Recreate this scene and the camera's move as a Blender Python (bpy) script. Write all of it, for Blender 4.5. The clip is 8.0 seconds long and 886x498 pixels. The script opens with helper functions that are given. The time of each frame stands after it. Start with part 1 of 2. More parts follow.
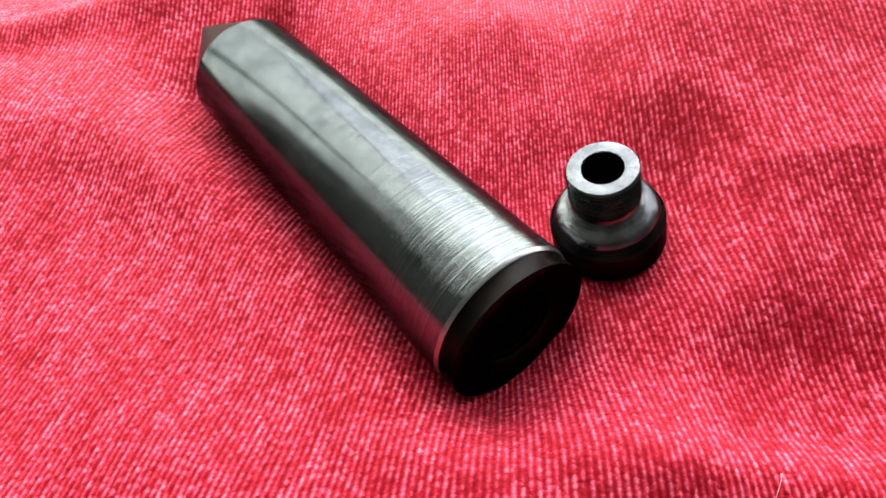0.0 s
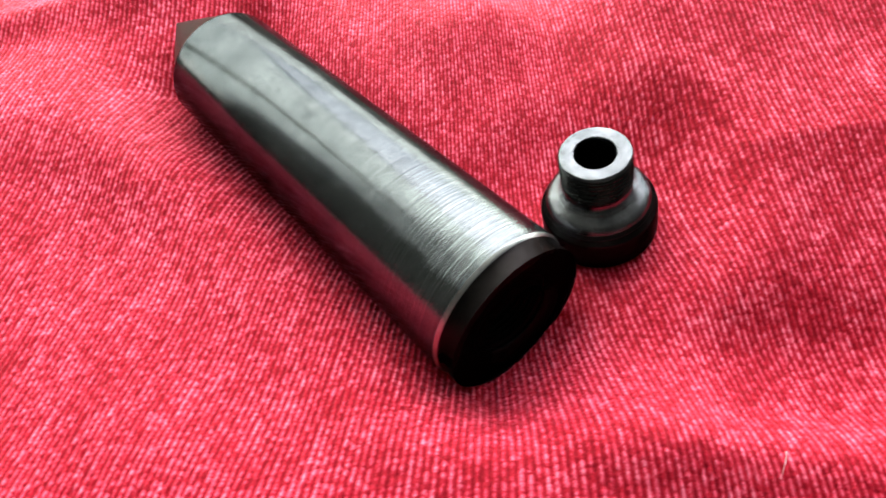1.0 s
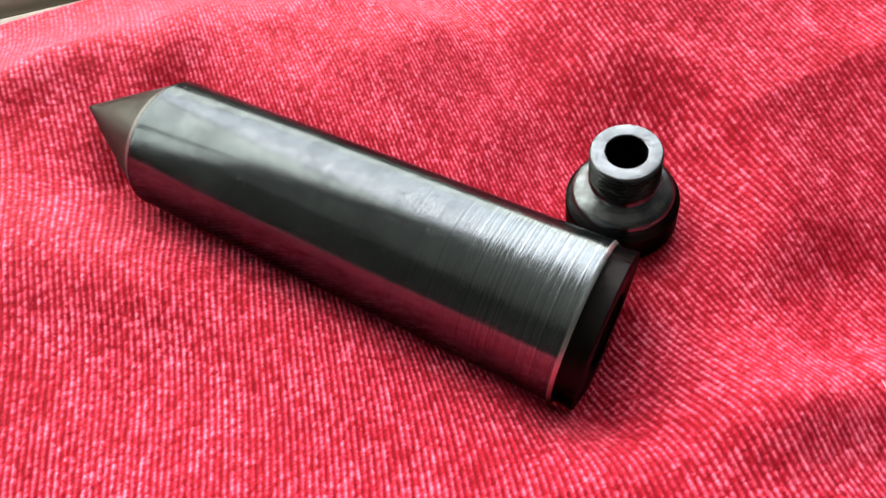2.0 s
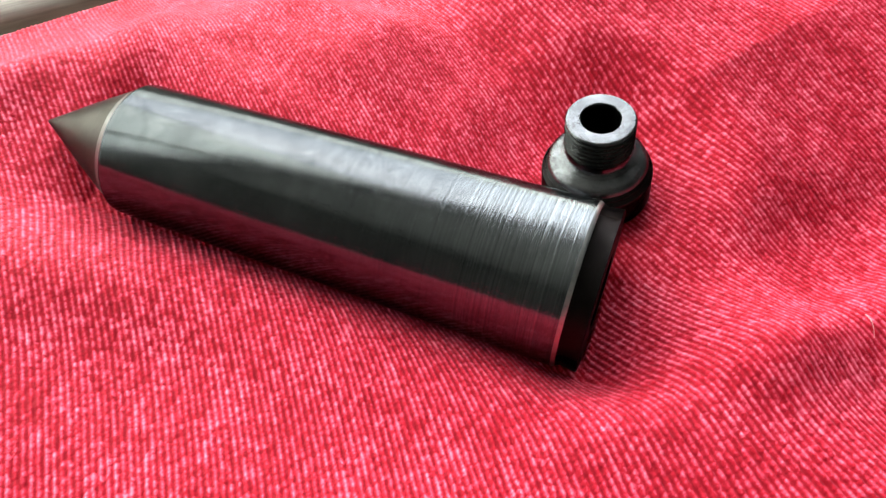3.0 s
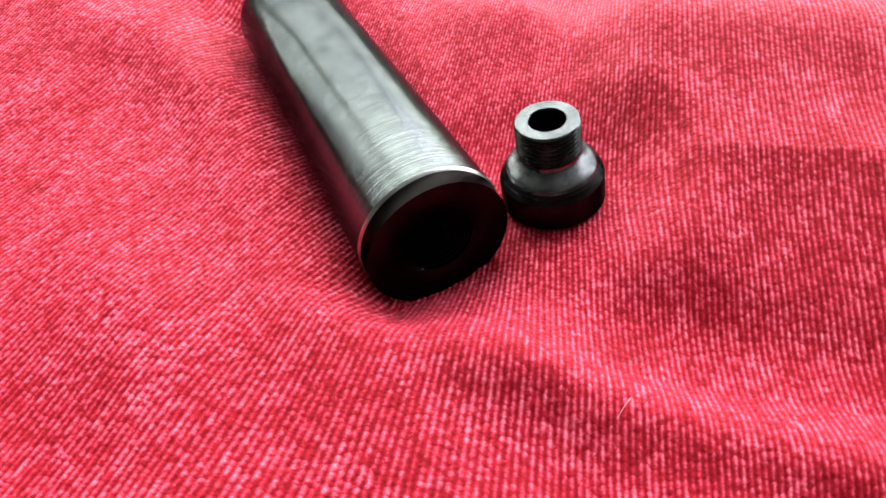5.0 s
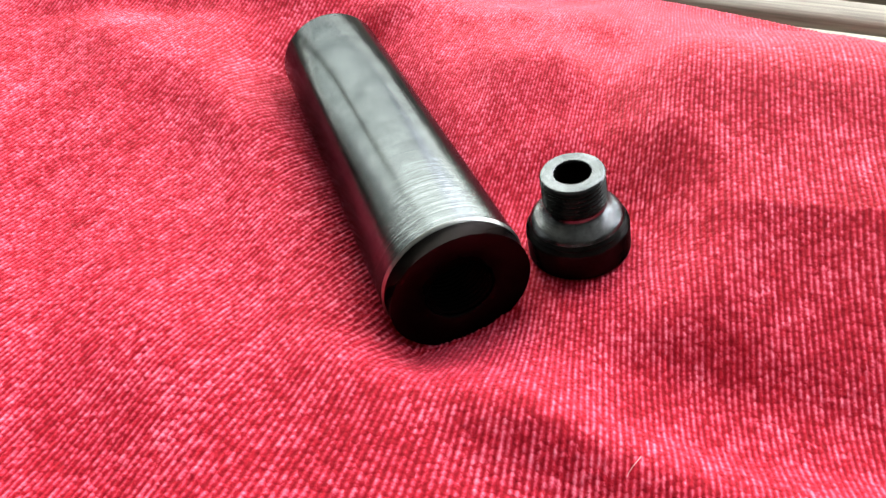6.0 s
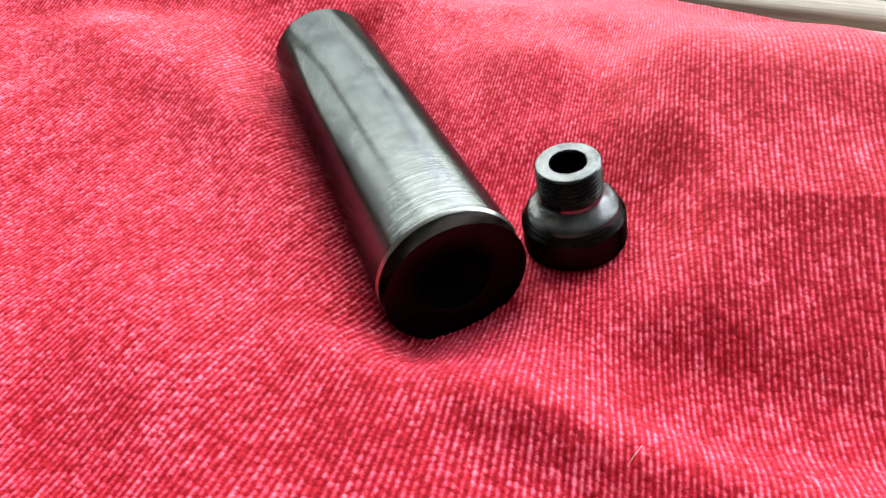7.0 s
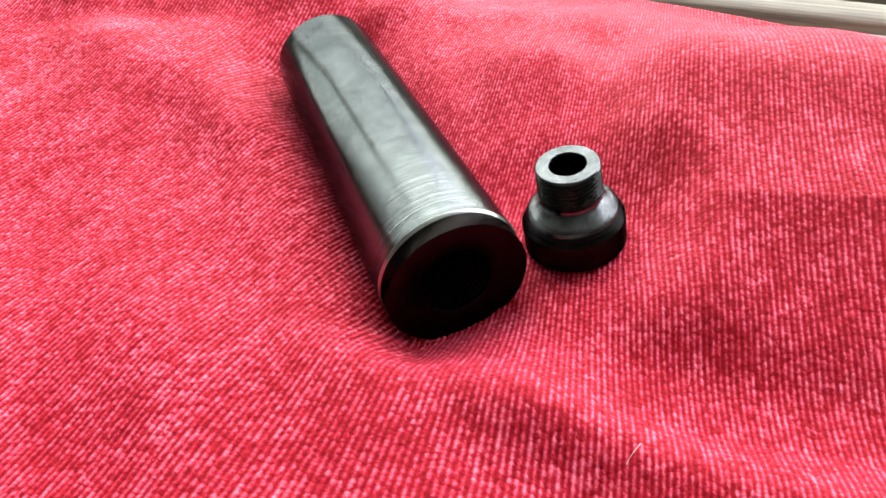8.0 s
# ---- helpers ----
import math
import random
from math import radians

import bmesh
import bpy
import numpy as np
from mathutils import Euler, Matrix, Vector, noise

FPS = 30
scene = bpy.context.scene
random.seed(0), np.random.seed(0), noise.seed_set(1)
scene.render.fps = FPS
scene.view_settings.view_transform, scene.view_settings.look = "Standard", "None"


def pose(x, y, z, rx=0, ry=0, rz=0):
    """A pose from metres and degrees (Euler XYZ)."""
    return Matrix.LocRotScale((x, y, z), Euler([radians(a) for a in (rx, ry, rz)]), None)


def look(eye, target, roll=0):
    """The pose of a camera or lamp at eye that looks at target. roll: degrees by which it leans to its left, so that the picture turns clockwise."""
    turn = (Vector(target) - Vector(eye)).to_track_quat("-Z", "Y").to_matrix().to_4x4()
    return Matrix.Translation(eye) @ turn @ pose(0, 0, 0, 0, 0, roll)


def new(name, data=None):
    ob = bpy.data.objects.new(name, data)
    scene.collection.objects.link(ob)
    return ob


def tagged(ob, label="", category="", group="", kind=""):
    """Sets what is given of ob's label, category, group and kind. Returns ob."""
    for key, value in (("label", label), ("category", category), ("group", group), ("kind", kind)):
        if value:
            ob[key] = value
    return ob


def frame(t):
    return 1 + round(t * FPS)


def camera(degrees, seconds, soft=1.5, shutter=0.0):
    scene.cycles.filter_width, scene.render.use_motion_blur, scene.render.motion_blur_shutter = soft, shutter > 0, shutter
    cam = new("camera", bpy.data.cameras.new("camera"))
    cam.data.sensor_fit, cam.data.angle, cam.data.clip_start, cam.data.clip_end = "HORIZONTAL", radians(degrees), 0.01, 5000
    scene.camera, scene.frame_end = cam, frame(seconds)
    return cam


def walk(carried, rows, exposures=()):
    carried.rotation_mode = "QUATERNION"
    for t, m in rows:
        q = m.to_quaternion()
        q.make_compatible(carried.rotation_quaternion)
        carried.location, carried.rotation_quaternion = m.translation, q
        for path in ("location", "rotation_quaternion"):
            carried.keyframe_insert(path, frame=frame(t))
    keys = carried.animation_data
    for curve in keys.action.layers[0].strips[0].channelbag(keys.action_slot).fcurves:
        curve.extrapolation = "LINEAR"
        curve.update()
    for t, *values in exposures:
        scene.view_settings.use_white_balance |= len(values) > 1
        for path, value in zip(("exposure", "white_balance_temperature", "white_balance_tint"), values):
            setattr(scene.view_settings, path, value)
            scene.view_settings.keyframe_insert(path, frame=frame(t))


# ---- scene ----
cam = camera(55.42, 8.0, shutter=0.4)
ROWS = [
    (0, -0.00560, -0.07298, 0.12055, 37.54, 3.33, -1.21),
    (0.5, -0.00469, -0.07276, 0.11779, 37.77, 3.26, -1.85),
    (1, -0.01101, -0.07383, 0.11769, 37.89, 2.15, -4.02),
    (1.2, -0.02004, -0.07206, 0.11602, 37.88, 1.94, -6.53),
    (1.5, -0.04052, -0.06129, 0.12131, 37.62, -1.51, -14.85),
    (1.7, -0.04599, -0.05234, 0.12318, 35.34, -1.61, -19.70),
    (2.8, -0.06374, -0.05483, 0.11079, 40.01, -2.25, -31.38),
    (3, -0.06525, -0.05663, 0.11278, 40.11, -2.31, -31.72),
    (3.5, -0.07260, -0.06220, 0.11443, 42.36, -2.98, -31.98),
    (3.7, -0.06205, -0.06844, 0.11952, 42.08, -0.53, -27.07),
    (4, -0.04073, -0.09164, 0.11421, 42.09, 0.64, -14.41),
    (4.2, -0.02131, -0.09861, 0.11495, 41.88, 2.58, -6.69),
    (4.5, 0.00214, -0.10483, 0.11429, 44.04, 3.93, 1.30),
    (4.7, 0.01363, -0.10378, 0.11368, 43.21, 1.97, 6.34),
    (5.8, 0.02958, -0.09817, 0.11545, 44.70, 1.81, 16.65),
    (6, 0.02865, -0.09845, 0.11944, 44.66, 1.94, 16.00),
    (6.5, 0.02881, -0.09915, 0.11867, 44.74, 2.01, 15.64),
    (7, 0.02844, -0.09944, 0.11557, 45.37, 1.99, 15.27),
    (7.5, 0.03006, -0.10094, 0.11629, 45.47, 2.41, 15.49),
    (8, 0.02947, -0.10110, 0.11639, 45.75, 2.29, 15.39),
]
walk(cam, [(t, pose(x, y, z, rx, ry, rz)) for t, x, y, z, rx, ry, rz in ROWS])

# ---- light: an overcast day through one window behind the table ----
world = bpy.data.worlds.new("sky")
scene.world = world
world.use_nodes = True
wt = world.node_tree
sky = wt.nodes.new("ShaderNodeTexSky")
sky.sky_type, sky.sun_disc, sky.sun_elevation, sky.sun_rotation = "NISHITA", False, radians(50), radians(10)
wt.links.new(sky.outputs[0], wt.nodes["Background"].inputs[0])
wt.nodes["Background"].inputs[1].default_value = 0.15

WIN_Y, WIN_X0, WIN_X1, WIN_Z0, WIN_Z1 = 0.62, -2.25, 1.75, 0.0, 1.75
LAMP_Y = WIN_Y + 0.16


def sky_lamp(name, x0, x1, z0, z1, watts, colour):
    """The daylight of one part of the outdoor view, in the window's opening."""
    lamp = bpy.data.lights.new(name, "AREA")
    lamp.shape, lamp.size, lamp.size_y = "RECTANGLE", x1 - x0, z1 - z0
    lamp.energy, lamp.color = watts, colour
    at = Vector(((x0 + x1) / 2, LAMP_Y, (z0 + z1) / 2))
    new(name, lamp).matrix_world = look(at, at - Vector((0, 1, 0)))


sky_lamp("open_sky_daylight", -0.12, 1.60, 0.28, 1.68, 58.0, (0.91, 0.96, 1.0))
sky_lamp("garden_daylight", -2.15, -0.14, 0.28, 1.68, 60.0, (0.93, 1.0, 0.90))
sky_lamp("low_garden_daylight", -2.15, 1.65, 0.03, 0.26, 25.0, (0.97, 1.0, 0.90))


# ---- materials ----
def material(name):
    m = bpy.data.materials.new(name)
    m.use_nodes = True
    nt = m.node_tree
    return m, nt, nt.nodes["Principled BSDF"]


class Net:
    """Shortcuts for building node trees."""

    def __init__(self, nt):
        self.nt = nt

    def node(self, kind, **values):
        n = self.nt.nodes.new(kind)
        for k, v in values.items():
            n.inputs[k].default_value = v
        return n

    def link(self, a, b):
        self.nt.links.new(a, b)

    def coords(self, scale):
        tc = self.nt.nodes.new("ShaderNodeTexCoord")
        mp = self.node("ShaderNodeMapping", Scale=scale)
        self.link(tc.outputs["Object"], mp.inputs["Vector"])
        return mp.outputs[0]

    def noise(self, scale, coords, detail=3.0, rough=0.55):
        n = self.node("ShaderNodeTexNoise", Scale=scale, Detail=detail, Roughness=rough)
        self.link(coords, n.inputs["Vector"])
        return n.outputs["Fac"]

    def ramp(self, fac, stops):
        n = self.nt.nodes.new("ShaderNodeValToRGB")
        els = n.color_ramp.elements
        while len(els) < len(stops):
            els.new(0.5)
        for e, (p, c) in zip(els, stops):
            e.position = p
            e.color = (*c, 1) if isinstance(c, tuple) else (c, c, c, 1)
        self.link(fac, n.inputs[0])
        return n.outputs[0]

    def math(self, op, a, b=0.0, clamp=False):
        n = self.nt.nodes.new("ShaderNodeMath")
        n.operation, n.use_clamp = op, clamp
        for i, v in enumerate((a, b)):
            if isinstance(v, (int, float)):
                n.inputs[i].default_value = v
            else:
                self.link(v, n.inputs[i])
        return n.outputs[0]

    def mix(self, fac, a, b, blend="MIX"):
        n = self.nt.nodes.new("ShaderNodeMixRGB")
        n.blend_type = blend
        for i, v in enumerate((fac, a, b)):
            if isinstance(v, (int, float)):
                n.inputs[i].default_value = v
            elif isinstance(v, tuple):
                n.inputs[i].default_value = (*v, 1)
            else:
                self.link(v, n.inputs[i])
        return n.outputs[0]

    def bump(self, height, strength, distance, normal=None):
        n = self.node("ShaderNodeBump", Strength=strength, Distance=distance)
        self.link(height, n.inputs["Height"])
        if normal is not None:
            self.link(normal, n.inputs["Normal"])
        return n.outputs[0]


def cloth_material():
    """Ribbed chenille: one row of tufts to each rib; the UV map runs in millimetres across and along the ribs."""
    m, nt, b = material("red_chenille")
    k = Net(nt)
    uv = nt.nodes.new("ShaderNodeUVMap")
    uv.uv_map = "weave"

    def scaled(sx, sy):
        mp = k.node("ShaderNodeMapping", Scale=(sx, sy, 1))
        k.link(uv.outputs[0], mp.inputs["Vector"])
        return mp.outputs[0]

    vor = k.node("ShaderNodeTexVoronoi", Scale=1.0, Randomness=0.9)
    k.link(scaled(1.0, 1.4), vor.inputs["Vector"])
    tuft, each = vor.outputs["Distance"], k.nt.nodes.new("ShaderNodeSeparateColor")
    k.link(vor.outputs["Color"], each.inputs[0])
    slub = k.noise(1.0, scaled(1.0, 0.2), 2.0, 0.6)
    patch = k.noise(0.10, scaled(1.0, 0.7), 4.0, 0.62)
    fine = k.noise(3.2, scaled(1.0, 1.0), 3.0, 0.7)
    sep = nt.nodes.new("ShaderNodeSeparateXYZ")
    k.link(uv.outputs[0], sep.inputs[0])
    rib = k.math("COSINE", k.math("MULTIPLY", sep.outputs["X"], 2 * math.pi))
    v = k.math("ADD", k.math("MULTIPLY", slub, 0.34), k.math("ADD", k.math("MULTIPLY", patch, 0.54), 0.05))
    fleck = k.noise(0.55, scaled(1.0, 0.4), 2.0, 0.6)
    v = k.math("ADD", v, k.math("MULTIPLY", k.math("SUBTRACT", fleck, 0.5), 0.24))
    # shade in the furrows between ribs, painted into the colour
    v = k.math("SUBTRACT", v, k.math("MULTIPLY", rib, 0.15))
    v = k.math("ADD", v, k.math("MULTIPLY", k.math("SUBTRACT", each.outputs[0], 0.5), 0.26))
    v = k.math("ADD", v, k.math("MULTIPLY", k.math("SUBTRACT", fine, 0.5), 0.55))
    # likewise the shade in the gaps between tufts
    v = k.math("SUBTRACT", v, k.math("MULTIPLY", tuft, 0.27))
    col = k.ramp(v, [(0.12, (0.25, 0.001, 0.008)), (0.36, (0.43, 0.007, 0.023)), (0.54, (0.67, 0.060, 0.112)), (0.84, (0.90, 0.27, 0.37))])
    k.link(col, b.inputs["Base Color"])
    b.inputs["Roughness"].default_value = 0.7
    b.inputs["Specular IOR Level"].default_value = 0.12
    b.inputs["Sheen Weight"].default_value = 0.5
    b.inputs["Sheen Roughness"].default_value = 0.35
    b.inputs["Sheen Tint"].default_value = (1.0, 0.24, 0.38, 1)
    n1 = k.bump(k.math("SUBTRACT", 1.0, tuft), 0.35, 0.0005)
    n2 = k.bump(fine, 0.6, 0.00022, n1)
    k.link(n2, b.inputs["Normal"])
    return m


def steel_material(name, base, worn, rough, groove_mm, groove, pits=True, metal=1.0, tail=False):
    """Turned steel about the object's z axis: groove lines round it, stains, scratches and pits."""
    m, nt, b = material(name)
    k = Net(nt)
    mm = k.coords((1000, 1000, 1000))
    stain = k.noise(0.16, mm, 5.0, 0.65)
    speck = k.noise(1.5, mm, 4.0, 0.7)
    col = k.mix(k.ramp(stain, [(0.25, 0.0), (0.75, 1.0)]), base, worn)
    col = k.mix(k.ramp(speck, [(0.33, 0.5), (0.42, 0.0)]), col, tuple(c * 0.45 for c in base))
    k.link(col, b.inputs["Base Color"])
    b.inputs["Metallic"].default_value = metal
    rings = k.noise(1.0, k.coords((5, 5, 1000 / groove_mm)), 3.0, 0.6)
    r = k.math("ADD", k.math("MULTIPLY", k.math("SUBTRACT", stain, 0.5), 0.12), k.math("ADD", k.math("MULTIPLY", k.math("SUBTRACT", rings, 0.5), 0.08), rough), True)
    k.link(r, b.inputs["Roughness"])
    b.inputs["Specular Tint"].default_value = (0.38, 0.38, 0.38, 1)
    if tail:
        # the window's highlight near the bore end is painted in, brighter along turning lines
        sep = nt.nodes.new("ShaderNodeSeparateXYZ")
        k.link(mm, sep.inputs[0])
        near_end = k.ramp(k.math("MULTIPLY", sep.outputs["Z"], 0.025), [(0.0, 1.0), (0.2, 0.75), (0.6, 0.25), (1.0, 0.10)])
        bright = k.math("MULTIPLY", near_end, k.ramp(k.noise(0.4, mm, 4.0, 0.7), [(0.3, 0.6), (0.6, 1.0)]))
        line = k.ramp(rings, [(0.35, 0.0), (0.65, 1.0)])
        painted_shine = k.mix(bright, col, k.mix(line, tuple(c * 0.95 for c in worn), tuple(c * 2.3 for c in worn)))
        k.link(painted_shine, b.inputs["Base Color"])
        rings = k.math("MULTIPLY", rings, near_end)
    nrm = k.bump(rings, groove, 0.00012)
    if pits:
        pit = k.ramp(k.noise(2.0, mm, 2.0, 0.5), [(0.31, 0.0), (0.38, 1.0)])
        nrm = k.bump(pit, 0.2, 0.00006, nrm)
    k.link(nrm, b.inputs["Normal"])
    return m


def wood_material(name, dark, light, rough=0.6):
    """Weathered boards with grain along the object's x axis."""
    m, nt, b = material(name)
    k = Net(nt)
    grain = k.noise(1.0, k.coords((14, 420, 420)), 6.0, 0.65)
    broad = k.noise(1.0, k.coords((6, 60, 60)), 3.0)
    info = nt.nodes.new("ShaderNodeObjectInfo")
    fac = k.math("ADD", k.math("MULTIPLY", grain, 0.75), k.math("ADD", k.math("MULTIPLY", broad, 0.35), k.math("MULTIPLY", info.outputs["Random"], 0.12)))
    k.link(k.ramp(fac, [(0.38, dark), (0.78, light)]), b.inputs["Base Color"])
    b.inputs["Roughness"].default_value = rough
    b.inputs["Specular IOR Level"].default_value = 0.2
    k.link(k.bump(grain, 0.5, 0.0005), b.inputs["Normal"])
    return m


def plaster_material(name, col):
    m, nt, b = material(name)
    k = Net(nt)
    n = k.noise(3.0, k.coords((1, 1, 1)), 6.0, 0.6)
    k.link(k.mix(n, tuple(c * 0.85 for c in col), tuple(min(1, c * 1.12) for c in col)), b.inputs["Base Color"])
    b.inputs["Roughness"].default_value = 0.85
    k.link(k.bump(k.noise(60.0, k.coords((1, 1, 1)), 4.0), 0.2, 0.002), b.inputs["Normal"])
    return m


def glass_material():
    m, nt, b = material("window_glass")
    b.inputs["Transmission Weight"].default_value = 1.0
    b.inputs["Roughness"].default_value = 0.0
    b.inputs["IOR"].default_value = 1.45
    return m


CLOTH = cloth_material()
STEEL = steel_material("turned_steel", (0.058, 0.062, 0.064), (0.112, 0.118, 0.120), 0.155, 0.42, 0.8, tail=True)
TIP_STEEL = steel_material("dull_steel", (0.088, 0.083, 0.073), (0.150, 0.142, 0.127), 0.3, 0.35, 0.35)
# end face turned from the window: its dark reflections are put into the colour
END_STEEL = steel_material("shade_darkened_steel", (0.008, 0.0068, 0.0064), (0.017, 0.0145, 0.014), 0.34, 0.5, 0.15, False)
WORN_EDGE = steel_material("bright_edge_steel", (0.32, 0.32, 0.31), (0.50, 0.50, 0.48), 0.3, 0.3, 0.2)
# the shade inside the bore is put into this near-black colour
BORE_SHADE = steel_material("shaded_bore_steel", (0.004, 0.004, 0.004), (0.009, 0.008, 0.008), 0.4, 0.5, 0.15, False)
THREAD_STEEL = steel_material("dark_thread_steel", (0.014, 0.014, 0.0135), (0.042, 0.042, 0.040), 0.27, 0.3, 0.2, False)
CAP_TOP = steel_material("faced_steel", (0.06, 0.062, 0.065), (0.20, 0.205, 0.21), 0.24, 0.3, 0.2)
CAP_DARK = steel_material("oiled_black_steel", (0.010, 0.0095, 0.009), (0.028, 0.027, 0.026), 0.33, 0.3, 0.35, False)
SHOULDER = steel_material("worn_shoulder_steel", (0.02, 0.02, 0.02), (0.21, 0.21, 0.215), 0.24, 0.22, 0.5)
SLAT_WOOD = wood_material("weathered_slat_wood", (0.055, 0.040, 0.029), (0.36, 0.32, 0.27), 0.7)
BROWN_WOOD = wood_material("brown_wood", (0.055, 0.030, 0.018), (0.24, 0.155, 0.10), 0.45)
WALL = plaster_material("wall_plaster", (0.07, 0.07, 0.065))
CEIL = plaster_material("ceiling_plaster", (0.17, 0.17, 0.165))
FLOOR = wood_material("floor_boards", (0.05, 0.035, 0.025), (0.14, 0.10, 0.07))
PAINT = plaster_material("window_paint", (0.30, 0.30, 0.28))
GLASS = glass_material()
LINT = plaster_material("pale_lint", (0.75, 0.6, 0.6))


# ---- mesh helpers ----
def mesh_object(name, bm, mat, smooth=True):
    me = bpy.data.meshes.new(name)
    bm.to_mesh(me)
    bm.free()
    me.materials.append(mat)
    if smooth:
        for p in me.polygons:
            p.use_smooth = True
    return new(name, me)


def part(name, bm, mat, parent, label="", smooth=True):
    ob = mesh_object(name, bm, mat, smooth)
    ob.parent = parent
    if label:
        ob["label"] = label
    return ob


def lathe(profile, n=128):
    """A turned solid: (radius, height) pairs about z; a third value of 1 starts a sharp edge there."""
    bm = bmesh.new()
    rings = []
    for r, z, *_ in profile:
        if r < 1e-7:
            rings.append([bm.verts.new((0, 0, z))])
        else:
            rings.append([bm.verts.new((r * math.cos(2 * math.pi * i / n), r * math.sin(2 * math.pi * i / n), z)) for i in range(n)])
    for p, q in zip(rings, rings[1:]):
        for i in range(n):
            vs = []
            for v in (p[i % len(p)], p[(i + 1) % len(p)], q[(i + 1) % len(q)], q[i % len(q)]):
                if v not in vs:
                    vs.append(v)
            if len(vs) > 2:
                bm.faces.new(vs)
    bmesh.ops.recalc_face_normals(bm, faces=bm.faces)
    return bm


def fillet(points, r=0.00025, steps=4):
    """Rounds the inner corners of a profile."""
    out = [points[0]]
    for a, b, c in zip(points, points[1:], points[2:]):
        a, b, c = Vector(a), Vector(b), Vector(c)
        u, v = (a - b), (c - b)
        k = min(r, u.length * 0.4, v.length * 0.4)
        p, q = b + u.normalized() * k, b + v.normalized() * k
        for i in range(steps + 1):
            t = i / steps
            w = p * (1 - t) ** 2 + b * 2 * t * (1 - t) + q * t * t
            out.append((w.x, w.y))
    out.append(points[-1])
    return out


def thread(r_in, r_out, z0, z1, pitch, n=96, inner=False):
    """A screw thread as a closed helical skin between z0 and z1 about z."""
    bm = bmesh.new()
    rows = int((z1 - z0) / pitch * 8)
    grid = []
    for j in range(rows + 1):
        z = z0 + (z1 - z0) * j / rows
        ring = []
        for i in range(n):
            ph = (z / pitch - i / n) % 1.0
            tri = 1 - abs(2 * ph - 1)
            tri = min(max((tri - 0.12) / 0.76, 0), 1)
            fade = min(1, (z - z0) / pitch, (z1 - z) / pitch)
            r = r_in + (r_out - r_in) * (tri * max(fade, 0) if inner is False else 1 - (1 - tri) * max(fade, 0))
            ring.append(bm.verts.new((r * math.cos(2 * math.pi * i / n), r * math.sin(2 * math.pi * i / n), z)))
        grid.append(ring)
    for p, q in zip(grid, grid[1:]):
        for i in range(n):
            vs = (p[i], p[(i + 1) % n], q[(i + 1) % n], q[i])
            bm.faces.new(vs if not inner else vs[::-1])
    return bm


def box(sx, sy, sz, at=(0, 0, 0), bevel=0.0, segments=2):
    bm = bmesh.new()
    bmesh.ops.create_cube(bm, size=1)
    bmesh.ops.scale(bm, vec=(sx, sy, sz), verts=bm.verts)
    if bevel:
        bmesh.ops.bevel(bm, geom=bm.edges[:], offset=bevel, segments=segments, affect="EDGES", profile=0.5)
    bmesh.ops.translate(bm, vec=at, verts=bm.verts)
    return bm


def aim(origin, axis):
    return Matrix.Translation(origin) @ Vector(axis).to_track_quat("Z", "Y").to_matrix().to_4x4()


# ---- the two turned parts: where they lie ----
BOB_R, BOB_FAR_R, BOB_L, BOB_TIP, BOB_CHAMFER, BOB_FACE_R, BORE_R = 0.0135, 0.0117, 0.0800, 0.0196, 0.0038, 0.0132, 0.0064
BOB_AT = Vector((-0.0012, -0.0010, 0.0091))
BOB_AXIS = Vector((-0.6036, 0.7973, -0.0170)).normalized()
CAP_TOP_AT = Vector((0.0158, 0.0179, 0.0215))
CAP_AXIS = Vector((-0.1530, 0.0026, 0.9882)).normalized()
CAP_H = 0.0182
CAP_FOOT = CAP_TOP_AT - CAP_AXIS * CAP_H

# ---- the room ----
TABLE_Z = -0.0078
FLOOR_Z = -0.76
X0, X1, Y0, Y1, CEIL_Z = -2.5, 2.1, -2.4, WIN_Y, 1.95


def slab(name, mat, x0, x1, y0, y1, z0, z1, label, category):
    ob = mesh_object(name, box(x1 - x0, y1 - y0, z1 - z0), mat, False)
    ob.location = ((x0 + x1) / 2, (y0 + y1) / 2, (z0 + z1) / 2)
    return tagged(ob, label, category, kind="structure")


slab("floor", FLOOR, X0, X1, Y0, Y1, FLOOR_Z - 0.1, FLOOR_Z, "dark brown boarded floor of the room", "floor")
slab("ceiling", CEIL, X0, X1, Y0, Y1, CEIL_Z, CEIL_Z + 0.1, "dull grey plaster ceiling of the room", "ceiling")
slab("wall_east", WALL, X1, X1 + 0.15, Y0, Y1, FLOOR_Z, CEIL_Z, "dull grey plaster wall beside the table", "wall")
slab("wall_west", WALL, X0 - 0.15, X0, Y0, Y1, FLOOR_Z, CEIL_Z, "dull grey plaster wall beside the table", "wall")
slab("wall_south", WALL, X0 - 0.15, X1 + 0.15, Y0 - 0.15, Y0, FLOOR_Z, CEIL_Z, "dull grey plaster wall facing the window", "wall")


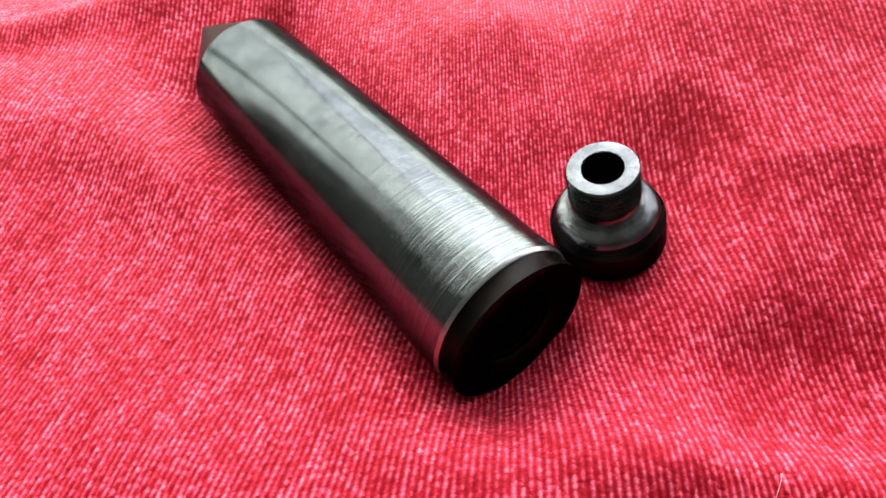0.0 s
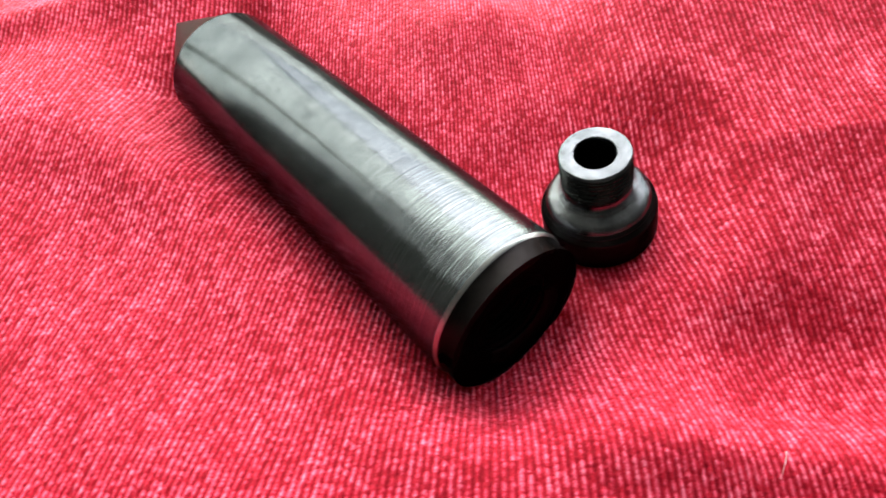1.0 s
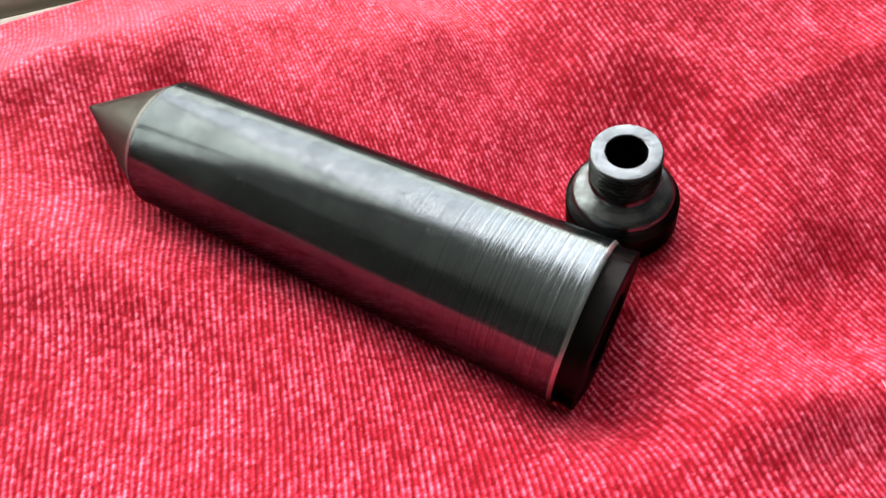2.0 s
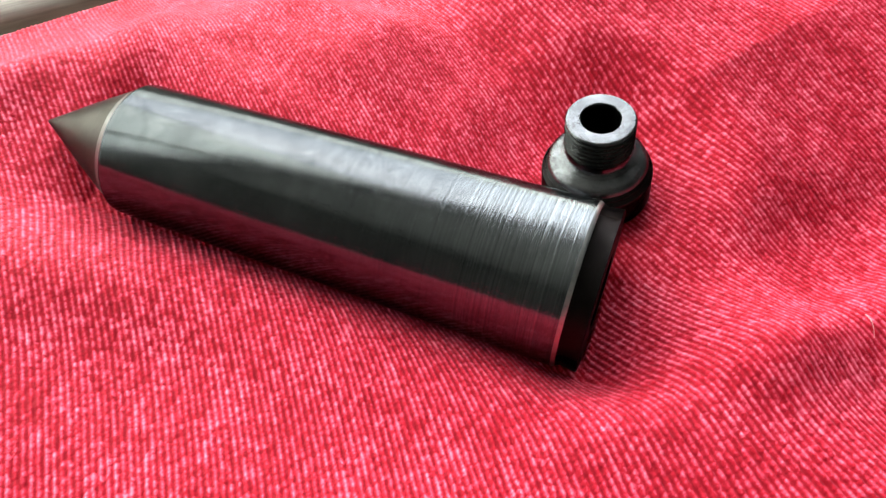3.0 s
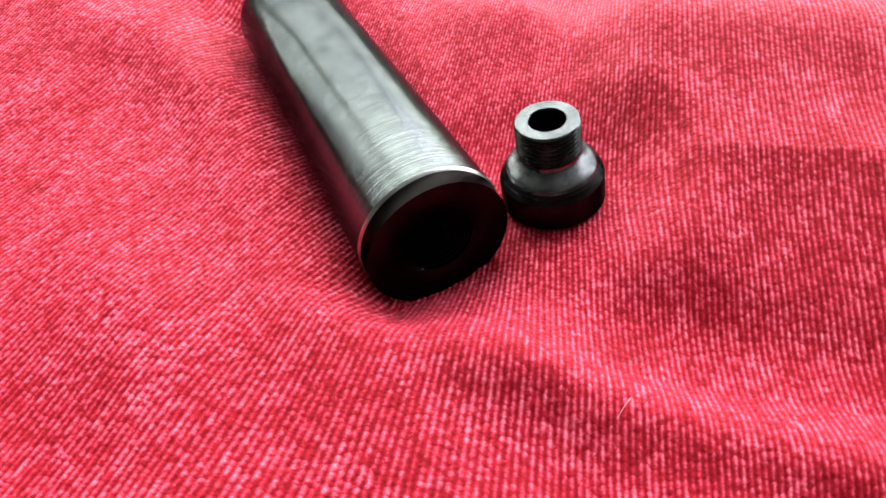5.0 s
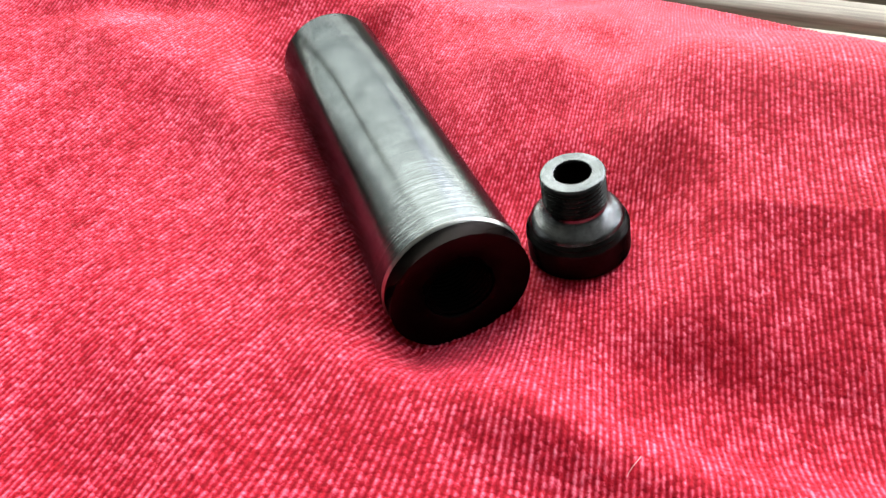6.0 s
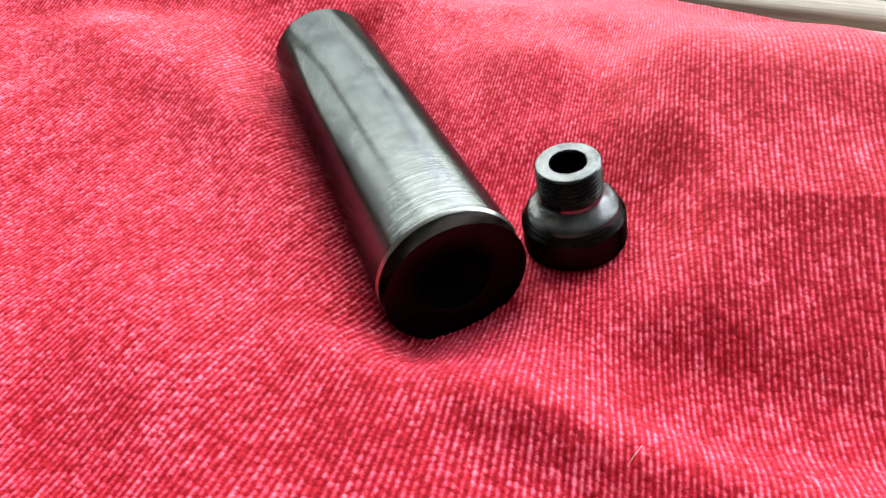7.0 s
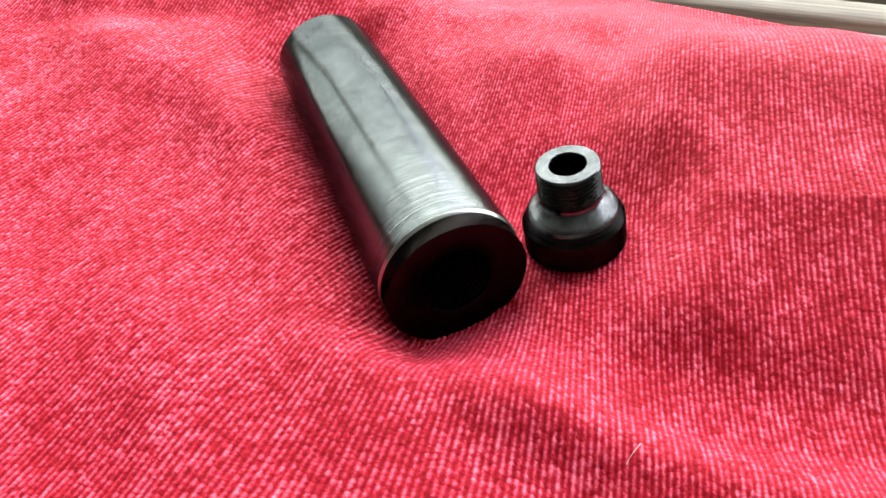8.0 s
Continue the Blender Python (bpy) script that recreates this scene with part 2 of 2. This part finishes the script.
def window_wall(name, matrix, us, zs):
    """A wall 0.15 thick with an opening between the middle pair of us (along it) and zs (up it)."""
    bm = bmesh.new()
    for i in range(3):
        for j in range(3):
            if (i, j) != (1, 1):
                piece = box(us[i + 1] - us[i], 0.15, zs[j + 1] - zs[j], ((us[i] + us[i + 1]) / 2, 0.075, (zs[j] + zs[j + 1]) / 2))
                me = bpy.data.meshes.new("piece")
                piece.to_mesh(me)
                piece.free()
                bm.from_mesh(me)
                bpy.data.meshes.remove(me)
    ob = mesh_object(name, bm, WALL, False)
    ob.matrix_world = matrix
    return tagged(ob, "dull grey plaster wall with a window opening", "wall", kind="structure")


def window(name, matrix, W, H):
    w = tagged(new(name), "wide painted wooden window with two clear panes", "window", kind="structure")
    w.matrix_world = matrix
    t = 0.055
    for x in (-W / 2 + t / 2, W / 2 - t / 2):
        part("window_frame", box(t, 0.06, H, (x, 0, 0), 0.004), PAINT, w)
    for z in (-H / 2 + t / 2, H / 2 - t / 2):
        part("window_frame", box(W - 2 * t, 0.06, t, (0, 0, z), 0.004), PAINT, w)
    post = 0.85
    part("mullion", box(0.09, 0.05, H - 2 * t, (post - W / 2 + 0.4, 0, 0), 0.004), PAINT, w)
    m = post - W / 2 + 0.4
    for x0, x1 in ((t - W / 2, m - 0.045), (m + 0.045, W / 2 - t)):
        p = part("pane", box(x1 - x0, 0.004, H - 2 * t, ((x0 + x1) / 2, 0, 0)), GLASS, w, smooth=False)
        p.visible_shadow = False
    part("window_sill", box(W + 0.1, 0.14, 0.03, (0, -0.10, -H / 2 - 0.015), 0.005), PAINT, w)


NORTH = Matrix.Translation((0, WIN_Y, 0))
window_wall("wall_north", NORTH, (X0 - 0.15, WIN_X0, WIN_X1, X1 + 0.15), (FLOOR_Z, WIN_Z0, WIN_Z1, CEIL_Z + 0.1))
window("window_1", NORTH @ Matrix.Translation(((WIN_X0 + WIN_X1) / 2, 0.08, (WIN_Z0 + WIN_Z1) / 2)), WIN_X1 - WIN_X0, WIN_Z1 - WIN_Z0)

# ---- the wooden table under the cloth ----
TABLE_TURN = radians(-1.4)


def table():
    t = tagged(new("wooden_table"), "weathered brown wooden slatted table under the cloth", "table")
    t.matrix_world = Matrix.Translation((0, 0, TABLE_Z)) @ Matrix.Rotation(TABLE_TURN, 4, "Z")
    # slats run along x, with open gaps between them
    first, pitch, gap = -0.2964, 0.0180, 0.0040
    for i in range(48):
        y0 = first + i * pitch
        part("slat", box(1.3, pitch - gap, 0.022, (0.05, y0 + pitch / 2, -0.011), 0.0038, 4), SLAT_WOOD, t)
    part("apron", box(1.25, 0.03, 0.08, (0.05, 0.552, -0.0645), 0.003), BROWN_WOOD, t)
    part("apron", box(1.25, 0.03, 0.08, (0.05, -0.285, -0.0625), 0.003), BROWN_WOOD, t)
    for x in (-0.54, 0.64):
        for y in (-0.27, 0.50):
            part("leg", box(0.06, 0.06, 0.72, (x, y, -0.3836), 0.004), BROWN_WOOD, t)
    return t


table()


# ---- the cloth ----
def smooth(a, b, v):
    t = np.clip((v - a) / (b - a), 0, 1)
    return t * t * (3 - 2 * t)


def ridge(x, y, p, q, width, height, fade=14.0):
    """A soft fold along the stretch from p to q, in millimetres."""
    (x0, y0), (x1, y1) = p, q
    L = math.hypot(x1 - x0, y1 - y0)
    u, v = (x1 - x0) / L, (y1 - y0) / L
    s = (x - x0) * u + (y - y0) * v
    d = -(x - x0) * v + (y - y0) * u
    ends = np.exp(-(np.minimum(s, 0) / fade) ** 2 - (np.maximum(s - L, 0) / fade) ** 2)
    return height * np.exp(-(d / width) ** 2) * ends


def far_edge(x):
    xs = [-260, -96, -80, -50, -10, 20, 45, 75, 85, 200]
    ys = [118, 123, 128, 130, 131, 133, 129, 123, 119, 90]
    k = np.interp(x, xs, ys)
    return (k + np.interp(x - 7, xs, ys) + np.interp(x + 7, xs, ys)) / 3


def cloth_height(x, y):
    """Height of the cloth's upper side in millimetres, for plan positions in millimetres."""
    h = 8.0 + 0 * x
    h += 4.0 * np.exp(-((x + 38) / 28) ** 2 - ((y + 30) / 20) ** 2)
    h += ridge(x, y, (-2, -23), (64, -32), 7.5, 4.4)
    h += ridge(x, y, (24, -8), (64, -13), 7.0, -2.0)
    h += ridge(x, y, (0, 66), (90, 54), 14.0, 4.0)
    h += smooth(14, 34, x) * (np.clip(0.34 * (y + 17), -1.5, 13.5) - 4.0 + 0.05 * (x - 20)) * smooth(106, 66, y)
    h += ridge(x, y, (-120, 78), (-64, 94), 6.0, 2.6, 20)
    h += ridge(x, y, (-125, 66), (-72, 79), 7.0, -0.5, 16)
    h += ridge(x, y, (-105, 60), (-60, 36), 12.0, 3.5)
    h += ridge(x, y, (-24, 84), (-14, 60), 5.0, -1.5, 8)
    h += ridge(x, y, (-44, 88), (-34, 104), 6.0, 2.5, 10)
    h += ridge(x, y, (-8, 92), (4, 72), 6.0, 2.0, 10)
    h += 0.9 * np.sin(x / 17 + y / 29 + 1.3) + 0.7 * np.sin(x / 11 - y / 19) + 0.4 * np.sin(x / 6.1 + y / 7.7)
    # down on to the table at the far edge
    e = far_edge(x) - y
    h = -6.1 + (h + 6.1) * smooth(-2, 44, e)
    # the trough that the bob lies in
    ax, ay = BOB_AXIS.x, BOB_AXIS.y
    n = math.hypot(ax, ay)
    ax, ay = ax / n, ay / n
    px, py = x - BOB_AT.x * 1000, y - BOB_AT.y * 1000
    s = px * ax + py * ay
    d = np.abs(-px * ay + py * ax)
    over = np.maximum(np.maximum(-5.5 - s, 0), np.maximum(s - 88, 0))
    dist = np.hypot(np.maximum(d - 9.5, 0), over * 0.72)
    zc = BOB_AT.z * 1000 + s * BOB_AXIS.z
    R, L, T, E = BOB_R * 1000, BOB_L * 1000, BOB_TIP * 1000, BOB_FAR_R * 1000
    w = 1 - (1 - np.clip(dist / 22.0, 0, 1)) ** 2
    bed = zc - (R + (E - R) * np.clip(s / L, 0, 1)) + 1.8 + 1.6 * smooth(-3, 7, s)
    h = bed * (1 - w) + h * w
    r = np.where(s < L, R + (E - R) * s / L, E * np.clip(1 - (s - L) / T, 0, 1))
    under = zc - np.sqrt(np.maximum(r * r - d * d, 0)) - 0.3
    inside = (d < r) & (s > -4.4) & (s < L + T)
    h = np.where(inside, np.minimum(h, under), h)
    # the dent under the cap
    cx, cy = x - CAP_FOOT.x * 1000, y - CAP_FOOT.y * 1000
    seat = CAP_FOOT.z * 1000 - (CAP_AXIS.x * cx + CAP_AXIS.y * cy) / CAP_AXIS.z - 0.2
    w = smooth(9.3, 31.0, np.hypot(cx, cy))
    h = seat * (1 - w) + h * w
    return np.maximum(h, -6.1)


def cloth():
    rng = np.random.default_rng(3)
    xs = np.arange(-165, 122, 0.2)
    rows = 460
    v = np.linspace(0, 1, rows)
    X = np.repeat(xs[None], rows, 0)
    near = -85.0
    Y = near + (far_edge(X) - near) * v[:, None]
    Z = cloth_height(X, Y)
    # the weave swings a little with the folds
    lean = -0.15 + 0.46 * smooth(42, -48, X)
    U = X - lean * 70 * np.tanh((Y + 10) / 70) + 0.35 * np.sin(Y / 26 + X / 45) + 0.15 * np.sin(Y / 9.0 + X / 60)
    rib = 0.5 - 0.5 * np.cos(2 * np.pi * U)
    lift = rng.normal(0, 1, (rows, 420))
    lift = (lift + np.roll(lift, 1, 0)) / 1.6
    idx = np.clip(np.floor(U + 190).astype(int), 0, 419)
    Z = Z + rib * (0.27 + 0.08 * lift[np.arange(rows)[:, None], idx]) + rng.normal(0, 0.012, Z.shape)
    n = len(xs)
    uv = np.stack([U, Y], -1).reshape(-1, 2)
    co = np.stack([X, Y, Z], -1).reshape(-1, 3) / 1000
    a = (np.arange(rows - 1)[:, None] * n + np.arange(n - 1)[None]).ravel()
    faces = np.stack([a, a + 1, a + n + 1, a + n], 1)
    # a rolled rim and an under side, so that the cloth has thickness
    rim = np.concatenate([np.arange(n), np.arange(1, rows) * n + n - 1, (rows - 1) * n + np.arange(n - 2, -1, -1), np.arange(rows - 2, 0, -1) * n])
    low = co[rim] - [0, 0, 0.0012]
    base = len(co)
    nxt = np.roll(np.arange(len(rim)), -1)
    skirt = np.stack([rim, base + np.arange(len(rim)), base + nxt, rim[nxt]], 1)
    uv = np.concatenate([uv, uv[rim]])
    co = np.concatenate([co, low])
    faces = np.concatenate([faces, skirt])
    me = bpy.data.meshes.new("cloth")
    me.vertices.add(len(co))
    me.vertices.foreach_set("co", co.ravel())
    me.loops.add(faces.size)
    me.loops.foreach_set("vertex_index", faces.ravel())
    me.polygons.add(len(faces))
    me.polygons.foreach_set("loop_start", np.arange(0, faces.size, 4))
    me.polygons.foreach_set("use_smooth", np.ones(len(faces), bool))
    me.update(calc_edges=True)
    layer = me.uv_layers.new(name="weave")
    layer.data.foreach_set("uv", uv[faces.ravel()].astype(np.float32).ravel())
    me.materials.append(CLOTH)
    return tagged(new("cloth", me), "red ribbed chenille cloth lying in soft folds on the table", "cloth")


cloth()


# ---- the plumb bob ----
def plumb_bob():
    bob = tagged(new("plumb_bob"), "dark turned steel plumb bob with pointed tip, lying on red cloth", "plumb bob")
    bob.matrix_world = aim(BOB_AT, BOB_AXIS)
    R, L, T, c, f = BOB_R, BOB_L, BOB_TIP, BOB_CHAMFER, BOB_FACE_R
    E = BOB_FAR_R
    part("edge", lathe([(R - 0.00032, -0.0005), (R - 0.0001, -0.0002), (R, 0.0002)], 160), WORN_EDGE, bob, "bright worn rim")
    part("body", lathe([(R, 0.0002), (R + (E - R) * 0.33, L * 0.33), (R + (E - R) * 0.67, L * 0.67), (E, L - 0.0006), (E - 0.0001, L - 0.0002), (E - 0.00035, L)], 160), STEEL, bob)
    part("chamfer", lathe([(R - 0.00032, -0.0005), (R - 0.0006, -0.0012), (f, -c)], 160), END_STEEL, bob, "chamfered edge with shade in its dark colour")
    part("end_face", lathe([(f, -c), (f - 0.0003, -c - 0.0001), (BORE_R + 0.0005, -c - 0.0001), (BORE_R, -c + 0.0004)], 160), END_STEEL, bob, "flat end face with shade in its dark colour")
    bore = part("bore", thread(BORE_R - 0.0005, BORE_R, -c + 0.0004, 0.014, 0.0010, 96, True), BORE_SHADE, bob, "threaded bore")
    part("bore_bottom", lathe([(BORE_R, 0.014), (0.0035, 0.016), (0.0, 0.0175)], 48), BORE_SHADE, bore)
    part("ring", lathe([(E - 0.00035, L), (E - 0.0006, L + 0.0004), (E - 0.0011, L + 0.0012)], 128), WORN_EDGE, bob, "bright worn ring at the cone")
    part("tip", lathe([(E - 0.0011, L + 0.0012), (E * 0.5, L + T * 0.5), (E * 0.06, L + T * 0.955), (E * 0.03, L + T * 0.99), (0, L + T)], 128), TIP_STEEL, bob, "dull pointed cone tip")
    return bob


plumb_bob()


# ---- the cap ----
def threaded_cap():
    cap = tagged(new("threaded_cap"), "black oiled steel screw cap standing thread up on red cloth", "screw cap")
    cap.matrix_world = aim(CAP_TOP_AT, CAP_AXIS)
    r0, r1, r3 = 0.00331, 0.00594, 0.0097
    part("top_face", lathe(fillet([(r0, -0.0006), (r0 + 0.0001, 0), (r1 - 0.00025, 0), (r1, -0.0004)], 0.0002), 128), CAP_TOP, cap, "bright faced ring")
    part("hole", lathe([(r0, -0.0006), (r0, -0.0135), (0, -0.0145)], 64), CAP_DARK, cap, "dark drilled hole")
    part("thread", thread(r1 - 0.00055, r1, -0.0070, -0.0004, 0.00098, 128), THREAD_STEEL, cap, "black screw thread")
    part("shoulder", lathe(fillet([(r1 - 0.00055, -0.0070), (r1 - 0.0004, -0.0077), (0.0065, -0.0085), (0.0078, -0.0092), (0.0084, -0.0097), (0.0087, -0.0103)], 0.0004), 128), SHOULDER, cap, "worn shoulder with turning marks")
    steps = [(0.0087, -0.0103), (0.0085, -0.0106), (0.0091, -0.0111), (0.0089, -0.0114), (r3 - 0.0001, -0.0121), (r3, -0.0124), (r3, -CAP_H + 0.0006), (r3 - 0.0006, -CAP_H), (0.0, -CAP_H)]
    part("flange", lathe(fillet(steps, 0.00015), 128), CAP_DARK, cap, "black grooved flange")
    return cap


threaded_cap()


# ---- lint on the cloth ----
def lint(x, y, turn, length, curl, thick=0.00006):
    """A loose fibre: a thin bent tube."""
    bm = bmesh.new()
    n, m = 18, 6
    prev = None
    for i in range(n + 1):
        t = i / n
        a = turn + curl * t
        px, py = x + length * (t * math.cos(turn) + 0.4 * t * t * math.sin(a)), y + length * (t * math.sin(turn) + 0.35 * curl * t * t)
        pz = float(cloth_height(np.array(px * 1000.0), np.array(py * 1000.0))) / 1000 + 0.00022 + 0.0006 * math.sin(math.pi * t)
        ring = [bm.verts.new((px + thick * math.cos(2 * math.pi * k / m), py, pz + thick * math.sin(2 * math.pi * k / m))) for k in range(m)]
        if prev:
            for k in range(m):
                bm.faces.new((prev[k], prev[(k + 1) % m], ring[(k + 1) % m], ring[k]))
        prev = ring
    bmesh.ops.recalc_face_normals(bm, faces=bm.faces)
    return tagged(mesh_object("lint_fibre", bm, LINT), "tiny pale lint fibre curled on red cloth", "lint")


lint(0.0335, -0.0315, radians(70), 0.0026, 1.2, 0.00004)
